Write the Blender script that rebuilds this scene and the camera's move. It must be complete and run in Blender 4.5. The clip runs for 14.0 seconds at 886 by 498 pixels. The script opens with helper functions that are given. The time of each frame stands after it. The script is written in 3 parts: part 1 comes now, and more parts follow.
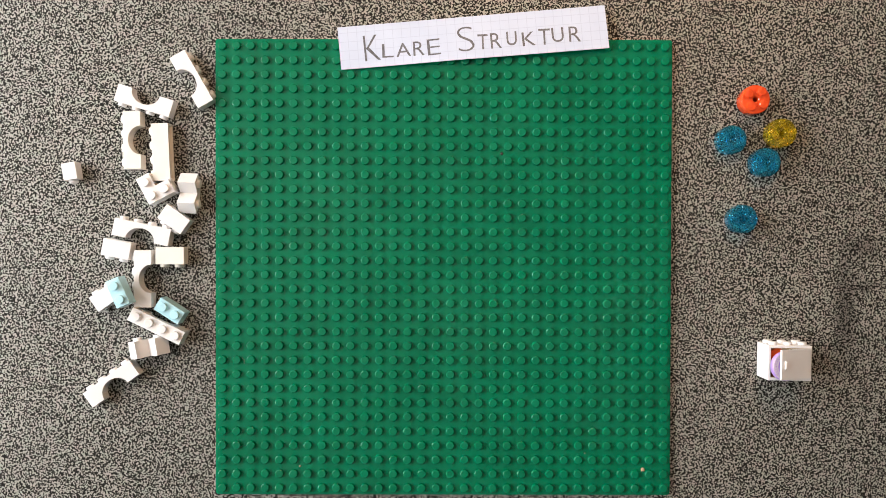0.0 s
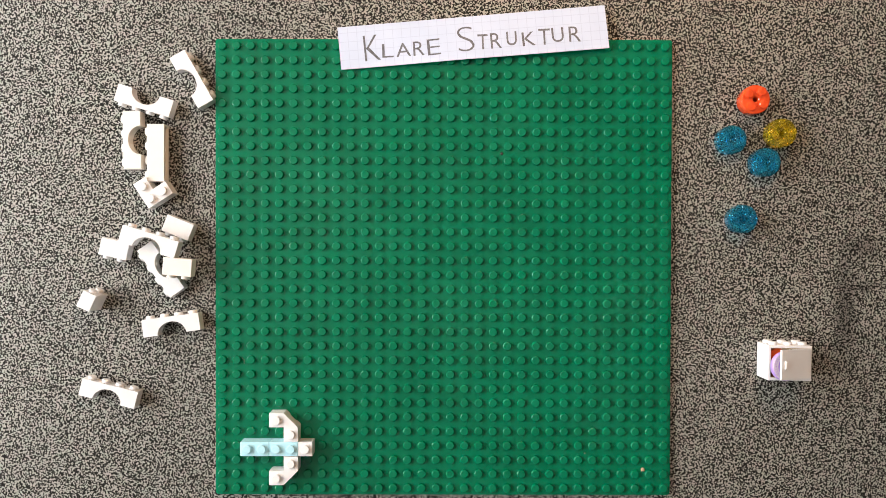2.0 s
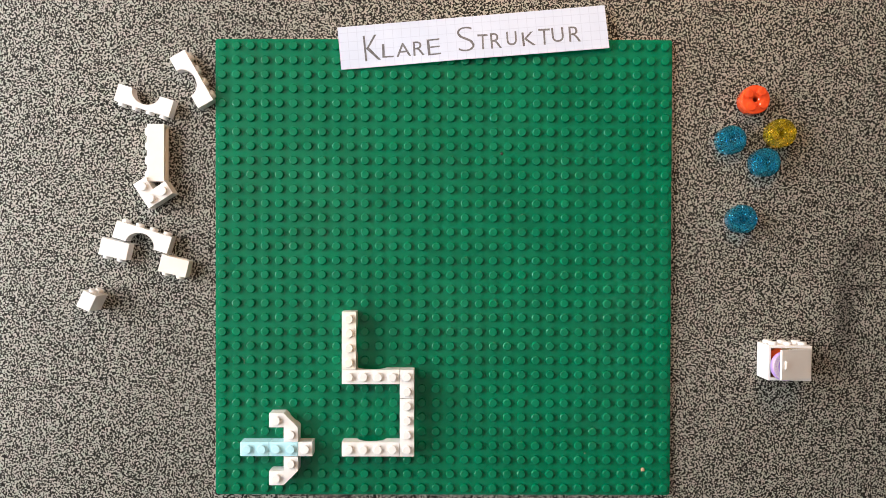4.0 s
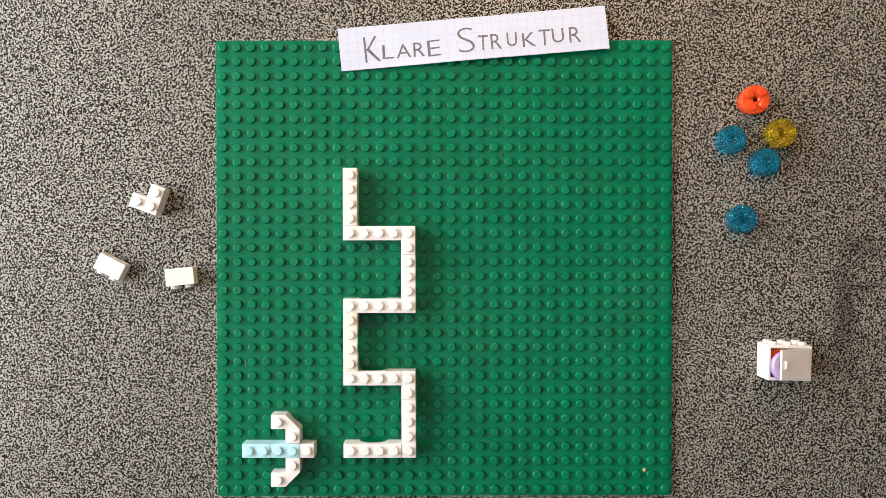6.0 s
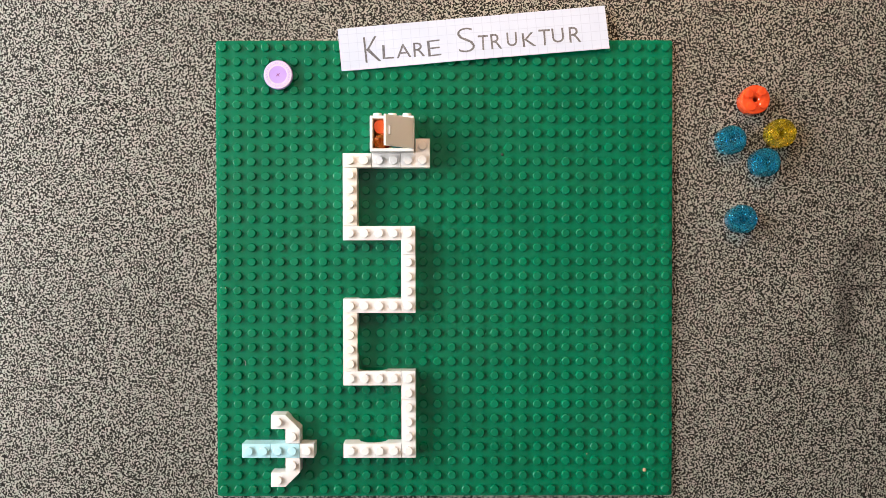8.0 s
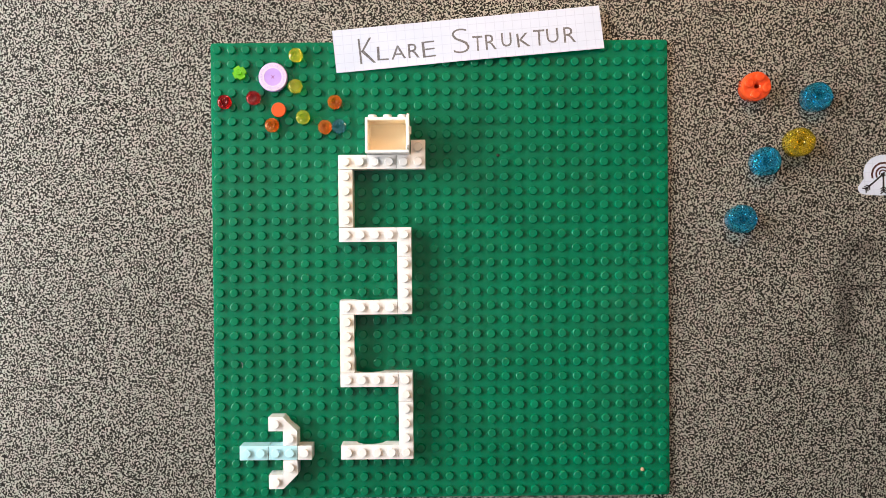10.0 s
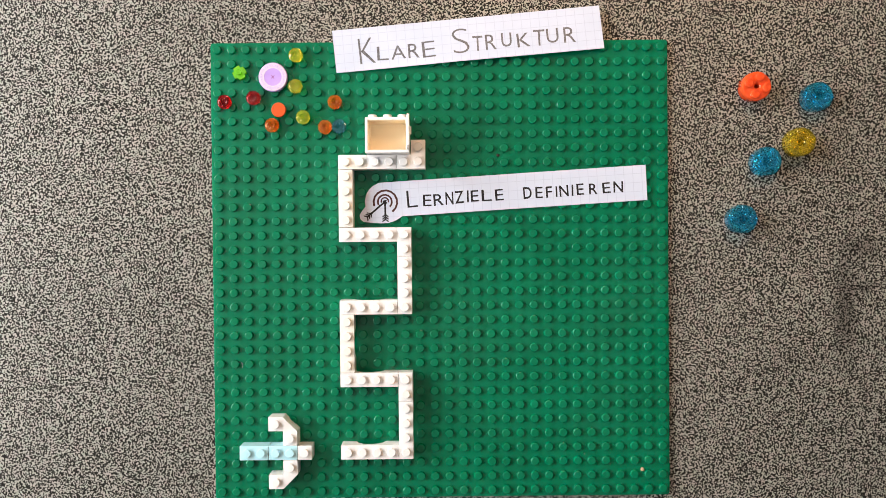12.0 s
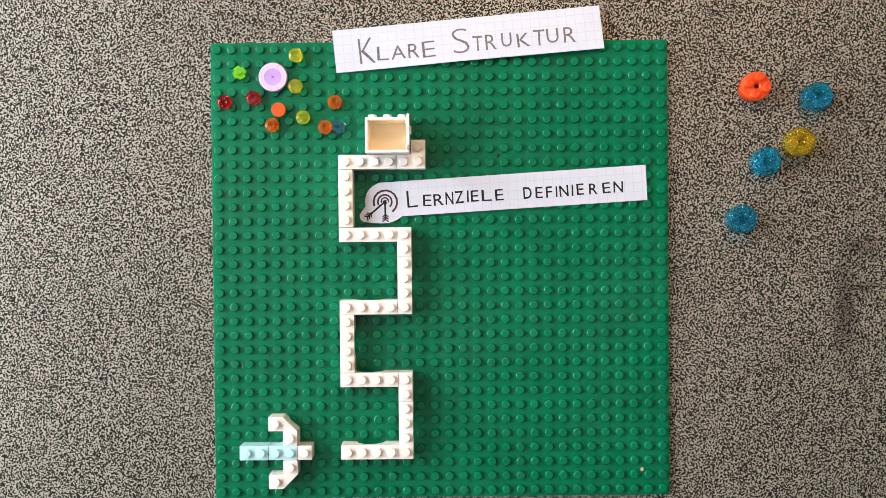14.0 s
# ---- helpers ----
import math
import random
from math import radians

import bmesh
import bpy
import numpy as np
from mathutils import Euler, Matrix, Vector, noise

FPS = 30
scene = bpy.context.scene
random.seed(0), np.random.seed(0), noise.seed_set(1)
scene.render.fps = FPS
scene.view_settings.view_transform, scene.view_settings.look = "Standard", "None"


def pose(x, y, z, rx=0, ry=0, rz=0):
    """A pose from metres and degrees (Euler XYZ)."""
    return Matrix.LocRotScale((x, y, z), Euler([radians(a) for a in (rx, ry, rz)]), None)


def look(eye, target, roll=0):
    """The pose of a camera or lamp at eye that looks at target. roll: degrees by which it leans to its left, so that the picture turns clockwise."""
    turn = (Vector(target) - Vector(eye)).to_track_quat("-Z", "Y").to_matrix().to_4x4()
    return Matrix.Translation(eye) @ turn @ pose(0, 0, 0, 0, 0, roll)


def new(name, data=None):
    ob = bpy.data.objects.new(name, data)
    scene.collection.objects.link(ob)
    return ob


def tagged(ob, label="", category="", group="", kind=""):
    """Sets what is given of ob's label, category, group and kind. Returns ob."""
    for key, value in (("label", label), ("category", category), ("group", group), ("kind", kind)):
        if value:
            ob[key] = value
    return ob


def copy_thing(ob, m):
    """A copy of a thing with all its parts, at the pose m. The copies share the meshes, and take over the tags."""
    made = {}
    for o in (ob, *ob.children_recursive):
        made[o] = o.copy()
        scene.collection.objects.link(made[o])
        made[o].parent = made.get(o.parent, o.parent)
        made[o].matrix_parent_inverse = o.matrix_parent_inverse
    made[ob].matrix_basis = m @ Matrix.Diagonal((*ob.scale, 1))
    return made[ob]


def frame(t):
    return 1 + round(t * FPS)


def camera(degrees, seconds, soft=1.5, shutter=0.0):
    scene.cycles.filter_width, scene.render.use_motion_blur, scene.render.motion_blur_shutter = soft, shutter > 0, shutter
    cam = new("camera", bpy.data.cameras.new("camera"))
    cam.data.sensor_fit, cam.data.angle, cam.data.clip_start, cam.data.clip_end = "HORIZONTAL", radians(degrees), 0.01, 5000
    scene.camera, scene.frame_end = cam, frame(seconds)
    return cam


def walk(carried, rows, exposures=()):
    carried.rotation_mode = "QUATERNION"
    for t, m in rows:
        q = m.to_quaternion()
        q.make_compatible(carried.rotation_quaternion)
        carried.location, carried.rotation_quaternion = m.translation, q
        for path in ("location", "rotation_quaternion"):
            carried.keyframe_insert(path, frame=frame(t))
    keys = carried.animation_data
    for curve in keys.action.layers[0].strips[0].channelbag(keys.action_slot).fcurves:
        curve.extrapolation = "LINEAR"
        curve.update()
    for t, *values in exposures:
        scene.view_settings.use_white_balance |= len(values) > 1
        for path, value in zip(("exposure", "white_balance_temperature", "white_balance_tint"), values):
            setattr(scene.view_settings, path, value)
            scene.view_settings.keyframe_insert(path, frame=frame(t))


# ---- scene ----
MM = 0.001
# ---- camera: fixed above the table, looking down ----
cam = camera(57, 14.0, soft=0.85)
EYE = pose(-0.00127, 0.01578, 0.46038, -0.682, -0.121, 0.141)
walk(cam, [(0, EYE), (14.0, EYE)], [(0, 0.34), (0.13, 0.34), (0.2, 0.40), (7.33, 0.40), (7.4, 0.46), (14.0, 0.46)])

# ---- world and light ----
world = bpy.data.worlds.new("world")
scene.world = world
world.use_nodes = True
wn, wl = world.node_tree.nodes, world.node_tree.links
sky = wn.new("ShaderNodeTexSky")
sky.sky_type, sky.sun_disc = "NISHITA", False
sky.sun_elevation, sky.sun_rotation = radians(35), radians(250)
wn["Background"].inputs["Strength"].default_value = 0.1
wl.new(sky.outputs["Color"], wn["Background"].inputs["Color"])

WIN_X, WIN_Y, WIN_Z, WIN_W, WIN_H = -1.35, 0.42, 0.80, 1.75, 1.2


def area_lamp(name, m, sx, sy, watts, colour):
    data = bpy.data.lights.new(name, "AREA")
    data.shape, data.size, data.size_y, data.energy, data.color = "RECTANGLE", sx, sy, watts, colour
    ob = new(name, data)
    ob.matrix_world = m
    return tagged(ob, "daylight falling in through the window", "light", kind="structure")


area_lamp("window_light", look((WIN_X + 0.02, WIN_Y, WIN_Z), (WIN_X + 1.0, WIN_Y, WIN_Z)), WIN_W, WIN_H, 54, (1.0, 0.985, 0.965))


# ---- materials ----
def material(name):
    m = bpy.data.materials.new(name)
    m.use_nodes = True
    return m, m.node_tree.nodes, m.node_tree.links, m.node_tree.nodes["Principled BSDF"]


def setp(b, **kw):
    names = dict(rough="Roughness", metal="Metallic", spec="Specular IOR Level", trans="Transmission Weight", ior="IOR", coat="Coat Weight",
                 coatr="Coat Roughness", sss="Subsurface Weight")
    for k, v in kw.items():
        b.inputs[names[k]].default_value = v


def noise_node(n, l, scale, detail=2.0, coord="Object"):
    tc, nz = n.new("ShaderNodeTexCoord"), n.new("ShaderNodeTexNoise")
    nz.inputs["Scale"].default_value, nz.inputs["Detail"].default_value = scale, detail
    l.new(tc.outputs[coord], nz.inputs["Vector"])
    return nz


def ramp_node(n, l, fac, stops):
    r = n.new("ShaderNodeValToRGB")
    e = r.color_ramp.elements
    for i, (p, c) in enumerate(stops):
        el = e[i] if i < 2 else e.new(p)
        el.position, el.color = p, (*c, 1)
    l.new(fac, r.inputs["Fac"])
    return r


def plastic(name, c1, c2, rough=0.3, bump=0.04, scale=90.0, sss=0.0, spec=0.5):
    m, n, l, b = material(name)
    nz = noise_node(n, l, scale, 4)
    l.new(ramp_node(n, l, nz.outputs["Fac"], [(0.35, c1), (0.7, c2)]).outputs["Color"], b.inputs["Base Color"])
    fine = noise_node(n, l, 900.0, 3)
    rr = n.new("ShaderNodeMapRange")
    rr.inputs["To Min"].default_value, rr.inputs["To Max"].default_value = rough - 0.07, rough + 0.1
    l.new(fine.outputs["Fac"], rr.inputs["Value"])
    l.new(rr.outputs["Result"], b.inputs["Roughness"])
    bp = n.new("ShaderNodeBump")
    bp.inputs["Strength"].default_value, bp.inputs["Distance"].default_value = bump, 0.0004
    l.new(noise_node(n, l, 260.0, 3).outputs["Fac"], bp.inputs["Height"])
    l.new(bp.outputs["Normal"], b.inputs["Normal"])
    setp(b, sss=sss, spec=spec)
    b.inputs["Subsurface Scale"].default_value = 0.005
    b.inputs["Subsurface Radius"].default_value = (1.0, 0.85, 0.7)
    return m


def clear_plastic(name, colour, density=0.75, rough=0.04, facets=0.1, see=0.12):
    m, n, l, b = material(name)
    nz = noise_node(n, l, 300.0, 2)
    dark = tuple(c * 0.8 for c in colour)
    l.new(ramp_node(n, l, nz.outputs["Fac"], [(0.3, dark), (0.7, colour)]).outputs["Color"], b.inputs["Base Color"])
    setp(b, rough=rough, trans=density, ior=1.56)
    bp = n.new("ShaderNodeBump")
    bp.inputs["Strength"].default_value, bp.inputs["Distance"].default_value = facets, 0.0012
    tc, vor = n.new("ShaderNodeTexCoord"), n.new("ShaderNodeTexVoronoi")
    vor.inputs["Scale"].default_value = 330.0
    l.new(tc.outputs["Object"], vor.inputs["Vector"])
    l.new(vor.outputs["Distance"], bp.inputs["Height"])
    l.new(bp.outputs["Normal"], b.inputs["Normal"])
    tr, mix = n.new("ShaderNodeBsdfTransparent"), n.new("ShaderNodeMixShader")
    tr.inputs["Color"].default_value = (*[min(1, c * 0.9 + 0.1) for c in colour], 1)
    mix.inputs["Fac"].default_value = see
    l.new(b.outputs["BSDF"], mix.inputs[1])
    l.new(tr.outputs["BSDF"], mix.inputs[2])
    l.new(mix.outputs["Shader"], n["Material Output"].inputs["Surface"])
    return m


def dusty(m):
    """A thin, patchy film of pale dust over a plastic."""
    n, l = m.node_tree.nodes, m.node_tree.links
    b = n["Principled BSDF"]
    old = b.inputs["Base Color"].links[0].from_socket
    patch = ramp_node(n, l, noise_node(n, l, 14.0, 3).outputs["Fac"], [(0.5, (0, 0, 0)), (0.72, (0.045, 0.045, 0.045))])
    grain = ramp_node(n, l, noise_node(n, l, 380.0, 3).outputs["Fac"], [(0.42, (0.25, 0.25, 0.25)), (0.7, (1, 1, 1))])
    mul, mx = n.new("ShaderNodeMixRGB"), n.new("ShaderNodeMixRGB")
    mul.blend_type, mul.inputs["Fac"].default_value = "MULTIPLY", 1.0
    l.new(patch.outputs["Color"], mul.inputs["Color1"])
    l.new(grain.outputs["Color"], mul.inputs["Color2"])
    mx.inputs["Color2"].default_value = (0.17, 0.24, 0.19, 1)
    l.new(mul.outputs["Color"], mx.inputs["Fac"])
    l.new(old, mx.inputs["Color1"])
    l.new(mx.outputs["Color"], b.inputs["Base Color"])
    return m


GREEN = plastic("green_plastic", (0.000, 0.136, 0.063), (0.000, 0.168, 0.080), 0.13, 0.05, 35.0, 0.4, spec=0.34)
dusty(GREEN)
GREEN.node_tree.nodes["Principled BSDF"].inputs["Subsurface Radius"].default_value = (0.3, 1.0, 0.7)
WHITE = plastic("white_plastic", (0.75, 0.73, 0.72), (0.79, 0.77, 0.76), 0.30, 0.03, 60.0, 0.12)
CREAM = plastic("aged_white_plastic", (0.77, 0.725, 0.66), (0.81, 0.77, 0.71), 0.32, 0.03, 60.0, 0.12)
AQUA = plastic("light_aqua_plastic", (0.42, 0.70, 0.78), (0.48, 0.75, 0.82), 0.30, 0.03, 60.0, 0.12)
LILAC = plastic("lilac_plastic", (0.42, 0.27, 0.68), (0.50, 0.34, 0.74), 0.30, 0.03)
PALE_LILAC = plastic("pale_lilac_print", (0.55, 0.48, 0.64), (0.63, 0.57, 0.70), 0.35, 0.03, 700.0)
BOUNCE_TAN = plastic("bounce_tan_plastic", (0.86, 0.72, 0.50), (0.90, 0.77, 0.56), 0.35, 0.03)
DARK_INK = plastic("dark_print", (0.20, 0.02, 0.15), (0.28, 0.03, 0.20), 0.4, 0.02)
ORANGE_SOLID = plastic("orange_plastic", (0.60, 0.075, 0.009), (0.66, 0.09, 0.014), 0.28, 0.03)
CLEAR_BLUE = clear_plastic("clear_blue_plastic", (0.08, 0.76, 1.0), 0.93, 0.05, 0.6, 0.18)
CLEAR_YELLOW = clear_plastic("clear_yellow_plastic", (1.0, 0.84, 0.06), 0.89, 0.05, 0.55, 0.18)
CLEAR_NEON = clear_plastic("clear_neon_orange_plastic", (1.0, 0.115, 0.025), 0.18, 0.14, 0.5)
CLEAR_RED = clear_plastic("clear_red_plastic", (0.85, 0.012, 0.018), 0.86, 0.03, 0.8, 0.25)
CLEAR_ORANGE = clear_plastic("clear_orange_plastic", (1.0, 0.31, 0.02), 0.72, 0.03, 0.8, 0.25)
CLEAR_LEMON = clear_plastic("clear_lemon_plastic", (0.98, 1.0, 0.14), 0.80, 0.03, 0.8, 0.32)
CLEAR_TEAL = clear_plastic("clear_pale_blue_plastic", (0.22, 0.66, 0.80), 0.88, facets=0.6, see=0.4)
CLEAR_GREEN = clear_plastic("clear_bright_green_plastic", (0.34, 0.95, 0.05), 0.5, facets=0.5, see=0.2)


def painted_reflection(n, l):
    """Dark reflection painted into laminate colour: a blot, a long streak, a short arm."""
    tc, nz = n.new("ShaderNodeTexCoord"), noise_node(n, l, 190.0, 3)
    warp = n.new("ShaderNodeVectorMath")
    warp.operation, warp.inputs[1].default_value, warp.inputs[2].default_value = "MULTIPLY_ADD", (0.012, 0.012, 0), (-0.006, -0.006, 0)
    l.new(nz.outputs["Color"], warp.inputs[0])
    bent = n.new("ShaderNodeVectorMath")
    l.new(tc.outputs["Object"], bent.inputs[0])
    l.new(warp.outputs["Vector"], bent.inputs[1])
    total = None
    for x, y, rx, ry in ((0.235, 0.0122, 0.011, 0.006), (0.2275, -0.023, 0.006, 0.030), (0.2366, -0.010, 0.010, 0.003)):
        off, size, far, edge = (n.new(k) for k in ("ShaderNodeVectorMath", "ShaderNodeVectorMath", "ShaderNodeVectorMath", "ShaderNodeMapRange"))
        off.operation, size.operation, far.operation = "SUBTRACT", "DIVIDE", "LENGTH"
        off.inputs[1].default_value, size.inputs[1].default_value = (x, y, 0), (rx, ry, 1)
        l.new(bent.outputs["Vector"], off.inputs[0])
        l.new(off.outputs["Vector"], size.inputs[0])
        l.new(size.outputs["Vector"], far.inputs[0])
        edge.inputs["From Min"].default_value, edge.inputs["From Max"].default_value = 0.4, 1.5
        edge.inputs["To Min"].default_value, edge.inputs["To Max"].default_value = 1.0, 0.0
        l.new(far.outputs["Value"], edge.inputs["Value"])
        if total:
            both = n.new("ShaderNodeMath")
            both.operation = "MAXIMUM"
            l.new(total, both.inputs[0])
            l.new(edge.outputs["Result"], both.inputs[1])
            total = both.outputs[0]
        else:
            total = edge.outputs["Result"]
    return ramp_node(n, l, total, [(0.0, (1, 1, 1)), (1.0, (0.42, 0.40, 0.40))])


def laminate():
    m, n, l, b = material("speckled_laminate")
    nz = noise_node(n, l, 1130.0, 0.2)
    nz.inputs["Distortion"].default_value = 0.4
    turn = n.new("ShaderNodeVectorRotate")
    turn.inputs["Axis"].default_value, turn.inputs["Angle"].default_value = (0.5, 0.7, 0.5), radians(51)
    l.new(nz.inputs["Vector"].links[0].from_socket, turn.inputs["Vector"])
    l.new(turn.outputs["Vector"], nz.inputs["Vector"])
    speck = ramp_node(n, l, nz.outputs["Fac"], [(0.447, (0.011, 0.0103, 0.0094)), (0.508, (0.064, 0.060, 0.054)), (0.563, (0.328, 0.315, 0.289))])
    tone = ramp_node(n, l, noise_node(n, l, 210.0, 2).outputs["Fac"], [(0.35, (0.92, 1.0, 0.92)), (0.65, (1.0, 0.93, 0.92))])
    wear = ramp_node(n, l, noise_node(n, l, 9.0, 3).outputs["Fac"], [(0.3, (0.86, 0.86, 0.86)), (0.7, (1.0, 1.0, 1.0))])
    prev = speck
    for other in (tone, wear, painted_reflection(n, l)):
        mx = n.new("ShaderNodeMixRGB")
        mx.blend_type, mx.inputs["Fac"].default_value = "MULTIPLY", 1.0
        l.new(prev.outputs["Color"], mx.inputs["Color1"])
        l.new(other.outputs["Color"], mx.inputs["Color2"])
        prev = mx
    l.new(prev.outputs["Color"], b.inputs["Base Color"])
    rr = n.new("ShaderNodeMapRange")
    rr.inputs["To Min"].default_value, rr.inputs["To Max"].default_value = 0.50, 0.58
    l.new(noise_node(n, l, 30.0, 4).outputs["Fac"], rr.inputs["Value"])
    l.new(rr.outputs["Result"], b.inputs["Roughness"])
    bp = n.new("ShaderNodeBump")
    gloss = n.new("ShaderNodeMapRange")
    gloss.inputs["From Min"].default_value, gloss.inputs["From Max"].default_value = 0.46, 0.55
    gloss.inputs["To Min"].default_value, gloss.inputs["To Max"].default_value = 0.08, 1.0
    l.new(nz.outputs["Fac"], gloss.inputs["Value"])
    l.new(gloss.outputs["Result"], b.inputs["Specular IOR Level"])
    bp.inputs["Strength"].default_value, bp.inputs["Distance"].default_value = 0.08, 0.0003
    l.new(nz.outputs["Fac"], bp.inputs["Height"])
    l.new(bp.outputs["Normal"], b.inputs["Normal"])
    return m


def squared_paper():
    """White paper printed with pale 5 mm squares."""
    m, n, l, b = material("squared_paper")
    tc, sep = n.new("ShaderNodeTexCoord"), n.new("ShaderNodeSeparateXYZ")
    l.new(tc.outputs["Object"], sep.inputs["Vector"])
    lines = []
    for axis in ("X", "Y"):
        a, fr, gt = (n.new("ShaderNodeMath") for _ in range(3))
        a.operation, fr.operation, gt.operation = "DIVIDE", "FRACT", "LESS_THAN"
        a.inputs[1].default_value, gt.inputs[1].default_value = 5 * MM, 0.06
        l.new(sep.outputs[axis], a.inputs[0])
        l.new(a.outputs[0], fr.inputs[0])
        l.new(fr.outputs[0], gt.inputs[0])
        lines.append(gt)
    mxm = n.new("ShaderNodeMath")
    mxm.operation = "MAXIMUM"
    l.new(lines[0].outputs[0], mxm.inputs[0])
    l.new(lines[1].outputs[0], mxm.inputs[1])
    base = ramp_node(n, l, noise_node(n, l, 40.0, 4).outputs["Fac"], [(0.3, (0.505, 0.56, 0.69)), (0.7, (0.545, 0.60, 0.73))])
    mx = n.new("ShaderNodeMixRGB")
    mx.inputs["Color2"].default_value = (0.455, 0.505, 0.635, 1)
    l.new(mxm.outputs[0], mx.inputs["Fac"])
    l.new(base.outputs["Color"], mx.inputs["Color1"])
    l.new(mx.outputs["Color"], b.inputs["Base Color"])
    setp(b, rough=0.75)
    return m


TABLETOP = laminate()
PAPER = squared_paper()
PENCIL = plastic("pencil_line", (0.07, 0.07, 0.08), (0.17, 0.17, 0.19), 0.5, 0.02, 900.0)
INK = plastic("black_marker_line", (0.006, 0.006, 0.008), (0.022, 0.02, 0.022), 0.7, 0.02, 700.0, spec=0.2)
RED_INK = plastic("dark_red_marker_line", (0.045, 0.015, 0.014), (0.085, 0.032, 0.028), 0.7, 0.02, 700.0, spec=0.2)
WALL_PAINT = plastic("wall_paint", (0.36, 0.35, 0.335), (0.40, 0.39, 0.375), 0.8, 0.1, 8.0)
CEILING_PAINT = plastic("ceiling_paint", (0.34, 0.335, 0.325), (0.38, 0.375, 0.365), 0.85, 0.1, 8.0)
FLOOR_WOOD = plastic("wooden_floor", (0.16, 0.10, 0.06), (0.24, 0.16, 0.10), 0.5, 0.1, 6.0)
STEEL = plastic("grey_steel", (0.30, 0.30, 0.31), (0.36, 0.36, 0.37), 0.4, 0.05)
CRUMB = plastic("dry_crumb", (0.40, 0.27, 0.16), (0.52, 0.38, 0.24), 0.8, 0.2)
DIRT = plastic("dark_dirt", (0.02, 0.018, 0.015), (0.04, 0.03, 0.025), 0.8, 0.2)


# ---- mesh helpers ----
def finish(name, bm, mat, parent=None, label=""):
    bmesh.ops.recalc_face_normals(bm, faces=bm.faces[:])
    me = bpy.data.meshes.new(name)
    bm.to_mesh(me)
    bm.free()
    me.materials.append(mat)
    ob = new(name, me)
    if parent:
        ob.parent = parent
    if label:
        ob["label"] = label
    return ob


def part(name, bm, mat, parent, label=""):
    return finish(name, bm, mat, parent, label)


def box(x0, x1, y0, y1, z0, z1, bevel=0.0, seg=2, bm=None):
    out = bm or bmesh.new()
    vs = [out.verts.new((x, y, z)) for x in (x0, x1) for y in (y0, y1) for z in (z0, z1)]
    faces = [out.faces.new([vs[i] for i in q]) for q in ((0, 1, 3, 2), (4, 6, 7, 5), (0, 4, 5, 1), (2, 3, 7, 6), (0, 2, 6, 4), (1, 5, 7, 3))]
    if bevel:
        edges = list({e for f in faces for e in f.edges})
        bmesh.ops.bevel(out, geom=edges, offset=bevel, segments=seg, profile=0.5, affect="EDGES")
    return out


def prism(points, z0, z1, bevel=0.0, seg=2):
    """An upright block on an outline given counter-clockwise."""
    bm = bmesh.new()
    lo = [bm.verts.new((x, y, z0)) for x, y in points]
    hi = [bm.verts.new((x, y, z1)) for x, y in points]
    bm.faces.new(lo[::-1])
    bm.faces.new(hi)
    for i in range(len(points)):
        j = (i + 1) % len(points)
        bm.faces.new((lo[i], lo[j], hi[j], hi[i]))
    if bevel:
        sharp = [e for e in bm.edges if len(e.link_faces) == 2 and e.calc_face_angle(0) > 0.5]
        bmesh.ops.bevel(bm, geom=sharp, offset=bevel, segments=seg, profile=0.5, affect="EDGES", clamp_overlap=True)
    return bm


def lathe(profile, seg=24, bm=None, at=(0, 0, 0)):
    """A turned body from (radius, height) pairs; radius 0 closes it."""
    out = bm or bmesh.new()
    rings = []
    for r, z in profile:
        if r <= 0:
            rings.append([out.verts.new((at[0], at[1], at[2] + z))])
        else:
            rings.append([out.verts.new((at[0] + r * math.cos(2 * math.pi * i / seg), at[1] + r * math.sin(2 * math.pi * i / seg), at[2] + z)) for i in range(seg)])
    for a, b in zip(rings, rings[1:]):
        for i in range(seg):
            j = (i + 1) % seg
            q = [a[i % len(a)], a[j % len(a)], b[j % len(b)], b[i % len(b)]]
            q = list(dict.fromkeys(q))
            if len(q) > 2:
                f = out.faces.new(q)
                f.smooth = abs(profile[rings.index(a)][0] - profile[rings.index(b)][0]) < 0.15 * MM
    return out


STUD = 1.7 * MM
STUD_PROFILE = [(2.4 * MM, -0.1 * MM), (2.4 * MM, 1.45 * MM), (2.15 * MM, STUD), (0, STUD)]


def tray(x, y, h, wall_w, base_w, bevel):
    """A box of half widths x and y, open at the top."""
    bm = bmesh.new()
    outer = [(-x, -y), (x, -y), (x, y), (-x, y)]
    inner = [(-x + wall_w, -y + wall_w), (x - wall_w, -y + wall_w), (x - wall_w, y - wall_w), (-x + wall_w, y - wall_w)]
    lo, hi = [bm.verts.new((*p, 0)) for p in outer], [bm.verts.new((*p, h)) for p in outer]
    ih, il = [bm.verts.new((*p, h)) for p in inner], [bm.verts.new((*p, base_w)) for p in inner]
    bm.faces.new(lo[::-1])
    bm.faces.new(il)
    for i in range(4):
        j = (i + 1) % 4
        bm.faces.new((lo[i], lo[j], hi[j], hi[i]))
        bm.faces.new((hi[i], hi[j], ih[j], ih[i]))
        bm.faces.new((ih[i], ih[j], il[j], il[i]))
    bmesh.ops.recalc_face_normals(bm, faces=bm.faces[:])
    bmesh.ops.bevel(bm, geom=[e for e in bm.edges if e.calc_face_angle(0) > 0.5], offset=bevel, segments=2, profile=0.5, affect="EDGES")
    return bm


